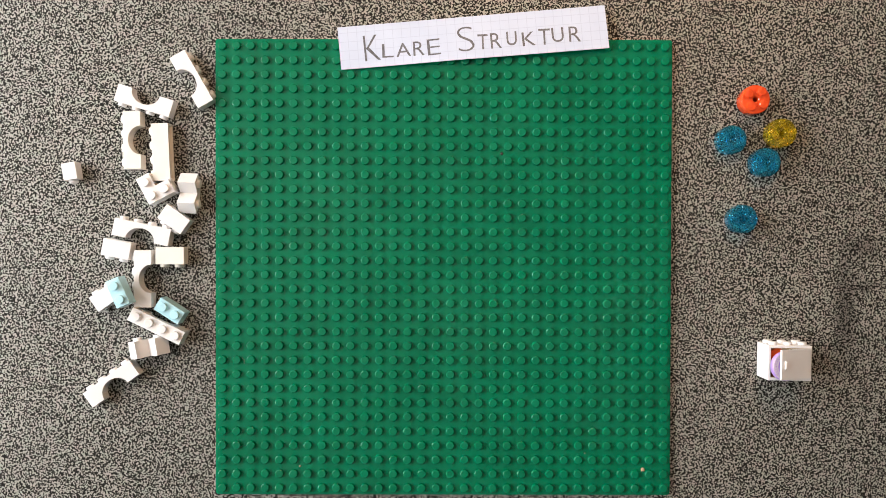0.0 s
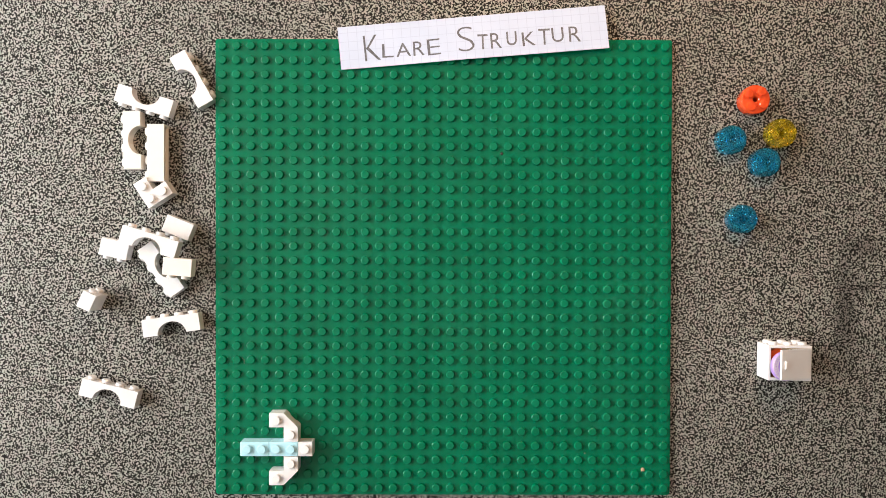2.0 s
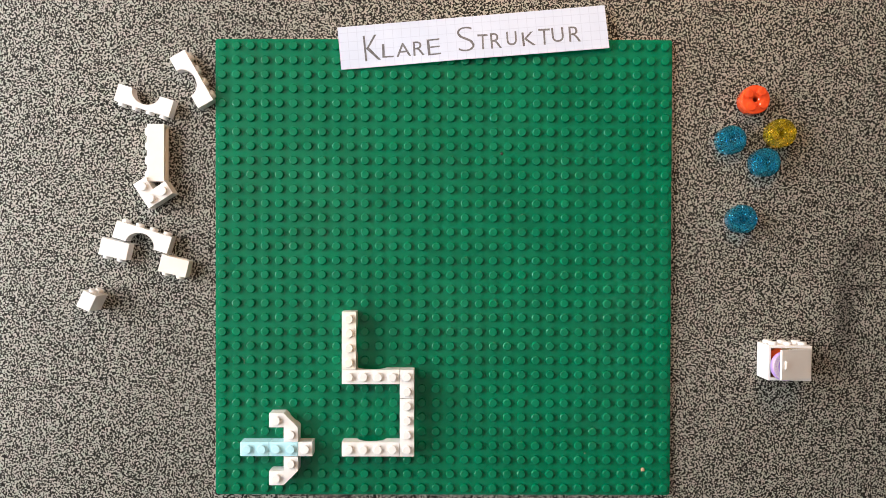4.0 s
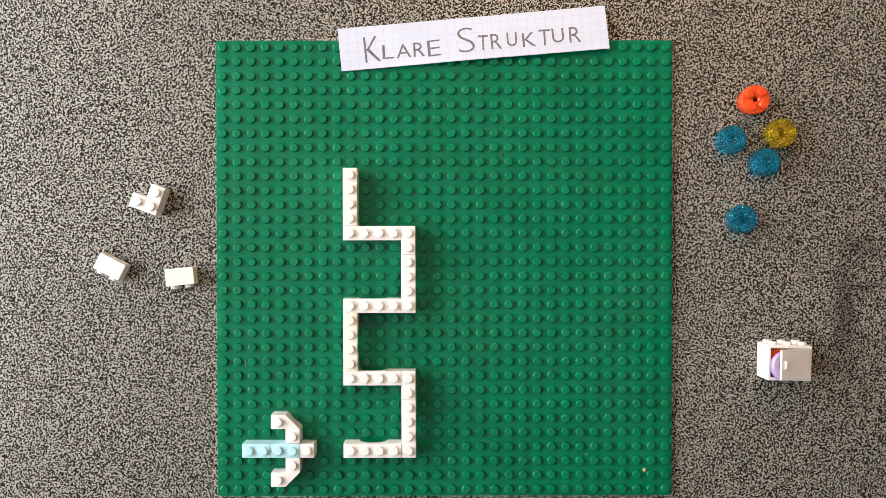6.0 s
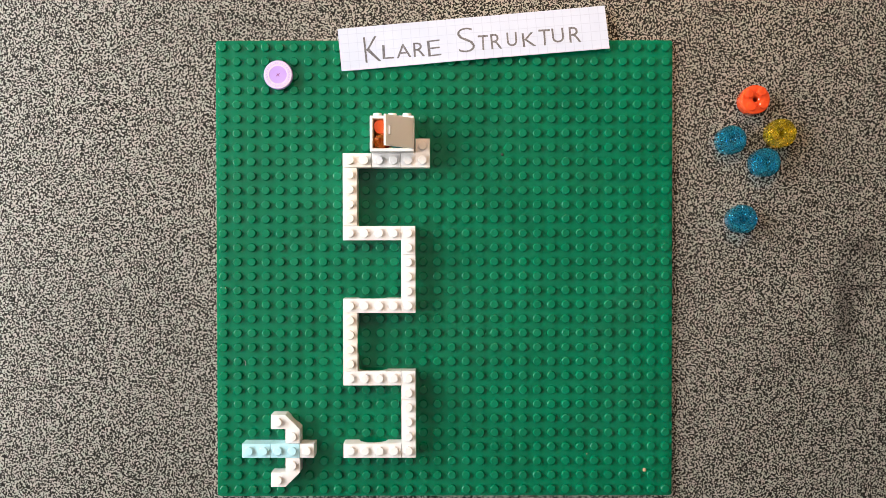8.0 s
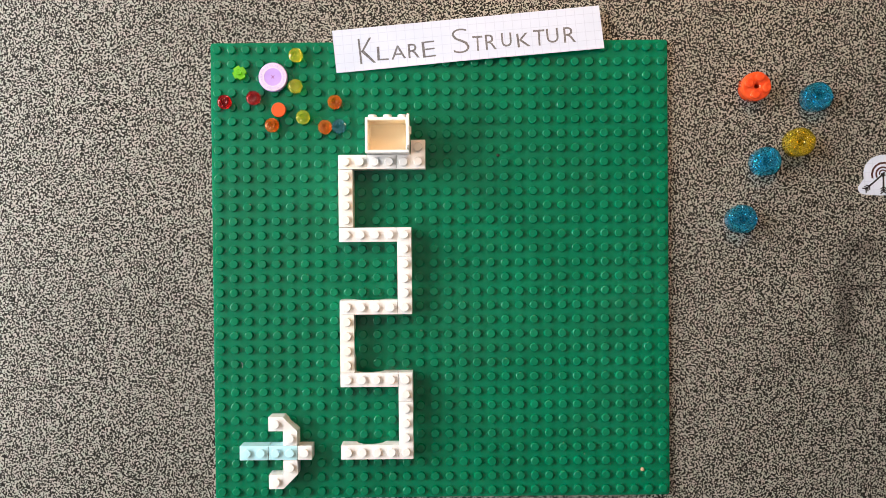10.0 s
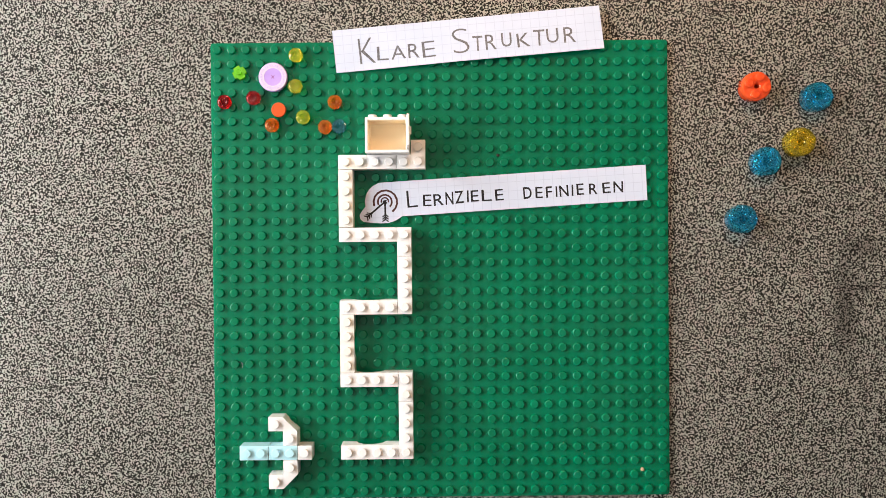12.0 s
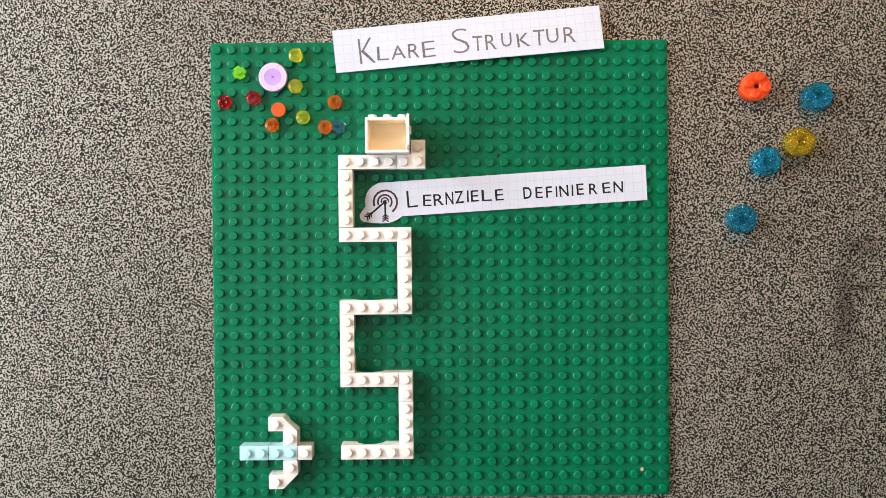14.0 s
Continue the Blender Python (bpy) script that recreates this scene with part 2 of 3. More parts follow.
def stud(parent, x, y, z, mat, turn=None):
    """One knob on a brick."""
    if "stud" not in CACHE:
        bm = lathe(STUD_PROFILE, 20)
        me = bpy.data.meshes.new("stud")
        bmesh.ops.recalc_face_normals(bm, faces=bm.faces[:])
        bm.to_mesh(me)
        bm.free()
        CACHE["stud"] = me
    key = "stud_" + mat.name
    if key not in CACHE:
        CACHE[key] = CACHE["stud"].copy()
        CACHE[key].materials.append(mat)
    ob = new("stud", CACHE[key])
    ob.parent = parent
    ob.matrix_local = Matrix.Translation((x, y, z)) @ (turn or Matrix.Identity(4))
    return ob


CACHE = {}
HEIGHT = 9.6 * MM


# ---- the room ----
def wall(name, x0, x1, y0, y1, z0, z1, mat=WALL_PAINT):
    ob = finish(name, box(x0, x1, y0, y1, z0, z1), mat)
    return tagged(ob, "plain off-white painted wall of the room", "wall", kind="structure")


FLOOR_Z, CEIL_Z, X1, Y0, Y1 = -0.74, 1.76, 2.4, -2.0, 2.4
tagged(finish("floor", box(WIN_X - 0.15, X1 + 0.15, Y0 - 0.15, Y1 + 0.15, FLOOR_Z - 0.1, FLOOR_Z), FLOOR_WOOD), "plain brown wooden floor", "floor", kind="structure")
tagged(finish("ceiling", box(WIN_X - 0.15, X1 + 0.15, Y0 - 0.15, Y1 + 0.15, CEIL_Z, CEIL_Z + 0.1), CEILING_PAINT), "plain light grey ceiling", "ceiling", kind="structure")
wall("wall_north", WIN_X - 0.15, X1 + 0.15, Y1, Y1 + 0.15, FLOOR_Z, CEIL_Z)
wall("wall_south", WIN_X - 0.15, X1 + 0.15, Y0 - 0.15, Y0, FLOOR_Z, CEIL_Z)
wall("wall_east", X1, X1 + 0.15, Y0, Y1, FLOOR_Z, CEIL_Z)


def window_wall():
    """The wall with the window's opening through it, in one piece."""
    bm = bmesh.new()
    ya, yb, za, zb = WIN_Y - WIN_W / 2, WIN_Y + WIN_W / 2, WIN_Z - WIN_H / 2, WIN_Z + WIN_H / 2
    ys, zs = [Y0, ya, yb, Y1], [FLOOR_Z, za, zb, CEIL_Z]
    for i in range(3):
        for j in range(3):
            if (i, j) != (1, 1):
                box(WIN_X - 0.15, WIN_X, ys[i], ys[i + 1], zs[j], zs[j + 1], bm=bm)
    bmesh.ops.remove_doubles(bm, verts=bm.verts[:], dist=1e-5)
    tagged(finish("wall_west", bm, WALL_PAINT), "off-white painted wall with a window opening", "wall", kind="structure")


window_wall()


def pendant_lamp(x, y, z):
    """A warm lamp whose glow lies on the far edge of the table."""
    top = new("pendant_lamp")
    top.location = (x, y, z)
    tagged(top, "warm glowing pendant lamp hanging over the table", "lamp")
    shade = [(0.03, 0.16), (0.05, 0.16), (0.13, 0.0), (0.127, 0.0), (0.048, 0.156), (0.03, 0.156)]
    part("shade", lathe(shade, 40), STEEL, top, "grey metal shade")
    m, n, l, b = material("warm_bulb")
    b.inputs["Base Color"].default_value = (1, 0.8, 0.55, 1)
    b.inputs["Emission Color"].default_value = (1.0, 0.66, 0.34, 1)
    b.inputs["Emission Strength"].default_value = 10.0
    part("bulb", lathe([(0, 0.03), (0.02, 0.035), (0.034, 0.055), (0.034, 0.07), (0.02, 0.10), (0.015, 0.14), (0, 0.15)], 24), m, top, "warm white glowing bulb")
    part("cord", lathe([(0, 0.158), (0.003, 0.158), (0.003, CEIL_Z - z), (0, CEIL_Z - z)], 10), STEEL, top, "thin grey cord")


pendant_lamp(0.13, 0.41, 0.46)
glow = bpy.data.lights.new("lamp_light", "POINT")
glow.energy, glow.color, glow.shadow_soft_size = 4.0, (1.0, 0.58, 0.30), 0.09
tagged(new("lamp_light", glow), "warm light of the pendant lamp", "light", kind="structure").location = (0.13, 0.41, 0.47)


def table():
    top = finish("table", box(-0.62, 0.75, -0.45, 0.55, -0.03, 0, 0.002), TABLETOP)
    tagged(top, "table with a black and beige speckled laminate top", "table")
    for x in (-0.56, 0.69):
        for y in (-0.39, 0.49):
            part("leg", box(x - 0.02, x + 0.02, y - 0.02, y + 0.02, FLOOR_Z, -0.028, 0.003), STEEL, top, "square grey steel leg")


table()

# ---- the building plate ----
PLATE_TOP = 2.0 * MM
HALF = 127.9 * MM


def building_plate():
    pts = []
    r = 1.6 * MM
    for cx, cy, a0 in ((HALF - r, HALF - r, 0), (-HALF + r, HALF - r, 90), (-HALF + r, -HALF + r, 180), (HALF - r, -HALF + r, 270)):
        pts += [(cx + r * math.cos(radians(a0 + a)), cy + r * math.sin(radians(a0 + a))) for a in (0, 30, 60, 90)]
    top = finish("building_plate", prism(pts, 0, PLATE_TOP, 0.4 * MM), GREEN)
    tagged(top, "square green plastic building plate with rows of studs", "building plate")
    bm = bmesh.new()
    seg = 18
    for i in range(32):
        for j in range(32):
            x, y = (-124 + 8 * i) * MM, (-124 + 8 * j) * MM
            rings = [[bm.verts.new((x + q * math.cos(2 * math.pi * k / seg), y + q * math.sin(2 * math.pi * k / seg), PLATE_TOP + h)) for k in range(seg)]
                     for q, h in ((2.45 * MM, -0.1 * MM), (2.42 * MM, 1.2 * MM), (2.28 * MM, 1.52 * MM), (1.98 * MM, STUD))]
            for a, b in zip(rings, rings[1:]):
                for k in range(seg):
                    f = bm.faces.new((a[k], a[(k + 1) % seg], b[(k + 1) % seg], b[k]))
                    f.smooth = True
            bm.faces.new(rings[-1])
    me = bpy.data.meshes.new("studs")
    bm.to_mesh(me)
    bm.free()
    me.materials.append(GREEN)
    ob = new("studs", me)
    ob.parent = top
    tagged(ob, "rows of round green studs", kind="stuff")
    return top


PLATE = building_plate()


# ---- bricks: base at height 0, length along x, knobs upwards ----
def named(ob, label, category="toy brick", group="white toy bricks"):
    return tagged(ob, label, category, group)


def straight_brick(n, mat, label, name="toy_brick", group="white toy bricks"):
    hx, hy = n * 4 * MM - 0.1 * MM, 3.9 * MM
    bm = tray(hx, hy, HEIGHT, 1.3 * MM, 1.6 * MM, 0.22 * MM)
    bmesh.ops.transform(bm, matrix=Matrix.Translation((0, 0, HEIGHT)) @ Matrix.Rotation(math.pi, 4, "X"), verts=bm.verts[:])
    ob = finish(name, bm, mat)
    for i in range(n):
        stud(ob, (-4 * (n - 1) + 8 * i) * MM, 0, HEIGHT, mat)
    return named(ob, label, group=group)


def arch_brick(mat, label):
    """Four studs long, with a round opening between its two feet."""
    pts = [(-15.9, 0), (-8, 0)]
    pts += [(8.0 * math.cos(radians(a)) , 6.9 * math.sin(radians(a))) for a in range(168, 0, -12)]
    pts += [(8, 0), (15.9, 0), (15.9, 9.6), (-15.9, 9.6)]
    bm = prism([(x * MM, z * MM) for x, z in pts], -3.9 * MM, 3.9 * MM, 0.22 * MM)
    bmesh.ops.rotate(bm, verts=bm.verts[:], cent=(0, 0, 0), matrix=Matrix.Rotation(radians(90), 3, "X"))
    ob = finish("arch_brick", bm, mat)
    for i in range(4):
        stud(ob, (-12 + 8 * i) * MM, 0, HEIGHT, mat)
    return named(ob, label, "toy brick", "white arch bricks")


def corner_brick(mat, facet, label):
    """Two arms from the outer corner at the origin, along x and along y; a facet cuts that corner off."""
    a, b, e = 15.9 * MM, 7.9 * MM, 0.1 * MM
    pts = ([(b + e, e), (a, e)] if facet else [(e, e), (a, e)]) + [(a, b), (b, b), (b, a), (e, a)] + ([(e, b + e)] if facet else [])
    ob = finish("facet_brick" if facet else "corner_brick", prism(pts, 0, HEIGHT, 0.22 * MM), mat)
    for x, y in ((12, 4), (4, 12)) if facet else ((12, 4), (4, 12), (4, 4)):
        stud(ob, x * MM, y * MM, HEIGHT, mat)
    return named(ob, label)


def again(ob, label=""):
    c = copy_thing(ob, Matrix.Identity(4))
    if label:
        c["label"] = label
    return c


ARCH = "glossy white arch brick with four studs"
arch_a = arch_brick(WHITE, ARCH)
arch_b, arch_d, arch_f, arch_g, arch_h = (again(arch_a) for _ in range(5))
arch_c = arch_brick(CREAM, "slightly yellowed white arch brick with four studs")
long_brick = straight_brick(4, CREAM, "slightly yellowed white brick with four studs in a row")
two_a = straight_brick(2, WHITE, "glossy white brick with two studs")
two_b, two_d = again(two_a), again(two_a)
two_c = straight_brick(2, CREAM, "cream tinted white brick with two studs")
one_a = straight_brick(1, WHITE, "small white cube brick with one stud")
aqua_a = straight_brick(2, AQUA, "pale aqua blue brick with two studs", group="aqua toy bricks")
aqua_b = again(aqua_a)
facet_a = corner_brick(WHITE, True, "white facet corner brick with a slanted outer side")
facet_b = again(facet_a)
corner_a = corner_brick(WHITE, False, "white L-shaped corner brick with three studs")


# ---- the little chest: it lies on its back, front upwards, knobs towards +y ----
def chest():
    top = new("toy_chest")
    tagged(top, "white plastic toy cupboard lying on its back, door ajar", "toy cupboard")
    x, y, w, h = 11.9 * MM, 9.6 * MM, 1.5 * MM, 16 * MM
    bm = tray(x, y, h, w, w, 0.25 * MM)
    body = part("body", bm, WHITE, top, "white box with an open front")
    up = Matrix.Rotation(radians(-90), 4, "X")
    for sx in (-8, 0, 8):
        for sz in (4, 12):
            stud(body, sx * MM, y, sz * MM, WHITE, up)
    # thin added liner; bounced light on aged plastic is put into its tan
    lining = tray(10.36 * MM, 8.06 * MM, 13.9 * MM, 0.16 * MM, 0.16 * MM, 0.04 * MM)
    bmesh.ops.translate(lining, verts=lining.verts[:], vec=(0, 0, 1.52 * MM))
    part("lining", lining, BOUNCE_TAN, top, "yellowed inside, bounced light put into its tan colour")
    door = part("door", box(-20.6 * MM, 0, -8.2 * MM, 8.2 * MM, 0, 1.4 * MM, 0.3 * MM), WHITE, top, "smooth white hinged door")
    handle = part("handle", box(-18.6 * MM, -17.0 * MM, -2.2 * MM, 2.2 * MM, 1.2 * MM, 2.4 * MM, 0.4 * MM), WHITE, door)
    for sy in (-7, 7):
        bmh = lathe([(0, -1.2 * MM), (0.9 * MM, -1.2 * MM), (0.9 * MM, 1.2 * MM), (0, 1.2 * MM)], 14)
        pin = part("hinge", bmh, WHITE, door)
        pin.matrix_local = Matrix.Translation((0, sy * MM, 0.5 * MM)) @ Matrix.Rotation(radians(90), 4, "X")
    return top, door


CHEST, DOOR = chest()


# ---- loose small pieces ----
def round_brick(mat, label):
    """A round brick, two studs wide, hollow below, with an axle hole."""
    r = 7.95 * MM
    prof = [(6.6, 0), (6.7, 1.5), (7.95, 1.7), (7.95, 8.9), (7.75, 9.4), (7.3, 9.6), (1.9, 9.6), (1.4, 9.1), (1.3, 3.0), (2.6, 2.8), (2.8, 7.6), (5.6, 7.6), (5.7, 0), (6.6, 0)]
    bm = lathe([(a * MM, z * MM) for a, z in prof], 36)
    ob = finish("round_brick", bm, mat)
    for a in (45, 135, 225, 315):
        stud(ob, 5.0 * MM * math.cos(radians(a)), 5.0 * MM * math.sin(radians(a)), HEIGHT, mat)
    return tagged(ob, label, "round brick", "see-through round bricks")


def round_plate(mat, label, tile=False):
    """A round plate, one stud wide."""
    if tile:
        prof = [(0, 0), (2.6, 0), (2.7, 1.0), (3.9, 1.1), (4.0, 1.3), (4.0, 2.95), (3.75, 3.2), (0, 3.2)]
    else:
        prof = [(0, 0), (2.6, 0), (2.7, 1.0), (3.9, 1.1), (4.0, 1.3), (4.0, 2.6), (3.86, 3.0), (3.5, 3.2), (2.6, 3.2), (2.4, 3.4), (2.4, 4.4), (2.25, 4.75), (1.95, 4.9), (1.75, 4.85), (1.45, 4.5), (1.3, 2.6), (0, 2.1)]
    ob = finish("round_plate", lathe([(a * MM, z * MM) for a, z in prof], 28), mat)
    return tagged(ob, label, "round plate", "small round gems")


def flower_plate(mat):
    pts = []
    for k in range(4):
        a = radians(90 * k)
        for u, v in ((3.6, -1.8), (3.6, 1.8), (2.0, 2.0)):
            pts.append(((u * math.cos(a) - v * math.sin(a)) * MM, (u * math.sin(a) + v * math.cos(a)) * MM))
    ob = finish("cross_plate", prism(pts, 0, 2.6 * MM, 0.25 * MM), mat)
    part("knob", lathe([(1.5 * MM, 2.5 * MM), (1.5 * MM, 4.0 * MM), (1.3 * MM, 4.2 * MM), (0, 4.2 * MM)], 20), mat, ob)
    return tagged(ob, "bright clear green cross-shaped plate", "gem piece", "small round gems")


def lilac_disc():
    top = finish("round_tile", lathe([(0, 0), (7.2 * MM, 0), (7.9 * MM, 0.4 * MM), (8.0 * MM, 2.8 * MM), (7.7 * MM, 3.2 * MM), (0, 3.2 * MM)], 48), LILAC)
    tagged(top, "lilac round tile with a printed pale ring", "round tile")
    part("rim", lathe([(7.75 * MM, 3.1 * MM), (7.6 * MM, 3.3 * MM), (4.9 * MM, 3.3 * MM), (4.85 * MM, 3.15 * MM)], 48), PALE_LILAC, top, "pale pink printed ring")
    bm = bmesh.new()
    for k in range(28):
        a = 2 * math.pi * k / 28
        for s in (-1, 1):
            m = Matrix.Rotation(a, 4, "Z") @ Matrix.Translation((6.3 * MM, 0, 3.33 * MM)) @ Matrix.Rotation(radians(35 * s), 4, "Z")
            vs = [bm.verts.new(m @ Vector((u * 0.75 * MM, v * 0.09 * MM, 0))) for u, v in ((-1, -1), (1, -1), (1, 1), (-1, 1))]
            bm.faces.new(vs)
    part("zigzag", bm, LILAC, top, "fine lilac zigzag line round the ring")
    for turn in (40, 130):
        m = Matrix.Rotation(radians(turn), 4, "Z")
        bm = box(-1.2 * MM, 1.2 * MM, -0.14 * MM, 0.14 * MM, 3.2 * MM, 3.24 * MM)
        bmesh.ops.transform(bm, matrix=m, verts=bm.verts[:])
        part("cross_stroke", bm, DARK_INK, top, "small magenta printed cross")
    return top


big_orange = round_brick(CLEAR_NEON, "bright clear orange round brick on the table")
big_blue_a = round_brick(CLEAR_BLUE, "clear deep blue round brick on the table")
big_blue_b, big_blue_c = again(big_blue_a), again(big_blue_a)
big_yellow = round_brick(CLEAR_YELLOW, "clear yellow round brick on the table")
lemon_a = round_plate(CLEAR_LEMON, "clear lemon yellow round plate")
lemon_b, lemon_c = again(lemon_a), again(lemon_a)
red_a = round_plate(CLEAR_RED, "clear dark red round plate")
red_b = again(red_a)
tile_o = round_plate(ORANGE_SOLID, "opaque orange smooth round plate", True)
amber_a = round_plate(CLEAR_ORANGE, "clear orange round plate")
amber_b, amber_c = again(amber_a), again(amber_a)
teal_a = round_plate(CLEAR_TEAL, "clear pale blue round plate")
cross_green = flower_plate(CLEAR_GREEN)
disc = lilac_disc()


# ---- paper strips with hand lettering ----
def glyph(bm, char, u, v, w, h, z, slant, curl, thin):
    """One letter, w by h, its foot's middle at (u, v)."""
    data = bpy.data.curves.new("glyph", "FONT")
    data.body, data.resolution_u = char, 4
    ob = new("glyph", data)
    bpy.context.view_layer.update()
    wide = max(ob.dimensions.x, 0.1)
    scale = (h / 0.73 + w / wide) / 2 if char != "I" else h / 0.73
    data.offset = (thin / scale - 0.09) / 2
    bpy.context.view_layer.update()
    me = bpy.data.meshes.new_from_object(ob.evaluated_get(bpy.context.evaluated_depsgraph_get()))
    co = [p.co.copy() for p in me.vertices]
    x0, x1, y0, y1 = min(c.x for c in co), max(c.x for c in co), min(c.y for c in co), max(c.y for c in co)
    turn = Matrix.Rotation(radians(slant), 4, "Z")
    vs = []
    for c in co:
        q = turn @ Vector((((c.x - x0) / (x1 - x0) - 0.5) * w, (c.y - y0) / (y1 - y0) * h, 0))
        vs.append(bm.verts.new(((q.x + u) * MM, (q.y + v) * MM, z + curl(q.x + u, q.y + v) * MM)))
    for f in me.polygons:
        bm.faces.new([vs[i] for i in f.vertices])
    bpy.data.objects.remove(ob)
    bpy.data.curves.remove(data)
    bpy.data.meshes.remove(me)


def flat(u, v):
    return 0.0


def lifted(u, v):
    """The long title strip springs up a little along its near edge."""
    s = min(1.0, max(0.0, (u - 8) / 70))
    return 2.4 * s * s * (3 - 2 * s) * (1 - v / 24) if v < 24 else 0.0


def word(parent, name, letters, z, mat, label, curl=flat, thin=0.95):
    bm = bmesh.new()
    for i, (c, u, v, w, h) in enumerate(letters):
        glyph(bm, c, u, v, w, h, z, (1.5, -2, 0.5, -1)[i % 4], curl, thin)
    return part(name, bm, mat, parent, label)


def sheet(points, curl=flat, thick=0.12):
    """A paper cut-out, cut into narrow bands so that it can curl."""
    bm = prism([(x * MM, y * MM) for x, y in points], 0, thick * MM)
    if curl is not flat:
        for k in range(1, 30):
            bmesh.ops.bisect_plane(bm, geom=bm.verts[:] + bm.edges[:] + bm.faces[:], plane_co=(k * 5 * MM, 0, 0), plane_no=(1, 0, 0))
        for k in range(1, 8):
            bmesh.ops.bisect_plane(bm, geom=bm.verts[:] + bm.edges[:] + bm.faces[:], plane_co=(0, k * 3 * MM, 0), plane_no=(0, 1, 0))
        for v in bm.verts:
            v.co.z += curl(v.co.x / MM, v.co.y / MM) * MM
        for f in bm.faces:
            f.smooth = False
    return bm


def title_strip():
    top = finish("paper_strip", sheet([(0, 0), (149.6, -0.1), (149.2, 24.4), (-0.3, 23.6)], lifted), PAPER)
    tagged(top, "white squared paper strip with pencilled words KLARE STRUKTUR", "paper label")
    z = 0.16 * MM
    word(top, "word", [("K", 18.2, 3.7, 8.8, 14.2), ("L", 26.6, 4.7, 6.3, 7.7), ("A", 35.4, 4.5, 8.2, 7.6), ("R", 44.0, 4.3, 6.3, 8.0), ("E", 52.6, 3.9, 7.3, 9.0)],
         z, PENCIL, "pencilled word KLARE", lifted, 1.0)
    word(top, "word", [("S", 70.7, 4.4, 9.1, 13.9), ("T", 79.7, 4.8, 5.6, 8.5), ("R", 87.2, 4.8, 6.0, 8.7), ("U", 95.9, 5.7, 5.7, 7.9), ("K", 105.5, 4.7, 7.3, 7.9),
                       ("T", 114.0, 4.6, 6.4, 9.1), ("U", 121.7, 5.6, 6.6, 8.2), ("R", 131.1, 4.9, 6.6, 8.8)], z, PENCIL, "pencilled word STRUKTUR", lifted, 1.0)
    return top


def stroke(bm, pts, width, z):
    """A pen line of even width through the points."""
    for (ax, ay), (bx, by) in zip(pts, pts[1:]):
        d = Vector((bx - ax, by - ay)).normalized() * width / 2
        vs = [bm.verts.new((x * MM, y * MM, z)) for x, y in
              ((ax - d.x * 0.5 - d.y, ay - d.y * 0.5 + d.x), (ax - d.x * 0.5 + d.y, ay - d.y * 0.5 - d.x), (bx + d.x * 0.5 + d.y, by + d.y * 0.5 - d.x), (bx + d.x * 0.5 - d.y, by + d.y * 0.5 + d.x))]
        bm.faces.new(vs)
    return bm


def ribbon(pts, width, z):
    """A pen line through the points in one unbroken band."""
    bm, rows, last = bmesh.new(), [], len(pts) - 1
    for i, (x, y) in enumerate(pts):
        a, b = pts[max(i - 1, 0)], pts[min(i + 1, last)]
        if pts[0] == pts[-1] and i in (0, last):
            a, b = pts[-2], pts[1]
        d = Vector((b[0] - a[0], b[1] - a[1])).normalized() * width / 2
        rows.append([bm.verts.new(((x + k * d.y) * MM, (y - k * d.x) * MM, z)) for k in (-1, 1)])
    for p, q in zip(rows, rows[1:]):
        bm.faces.new((p[0], p[1], q[1], q[0]))
    return bm


def arc(cx, cy, r, a0, a1, n=18, squash=1.0):
    return [(cx + r * math.cos(radians(a0 + (a1 - a0) * i / n)), cy + squash * r * math.sin(radians(a0 + (a1 - a0) * i / n))) for i in range(n + 1)]


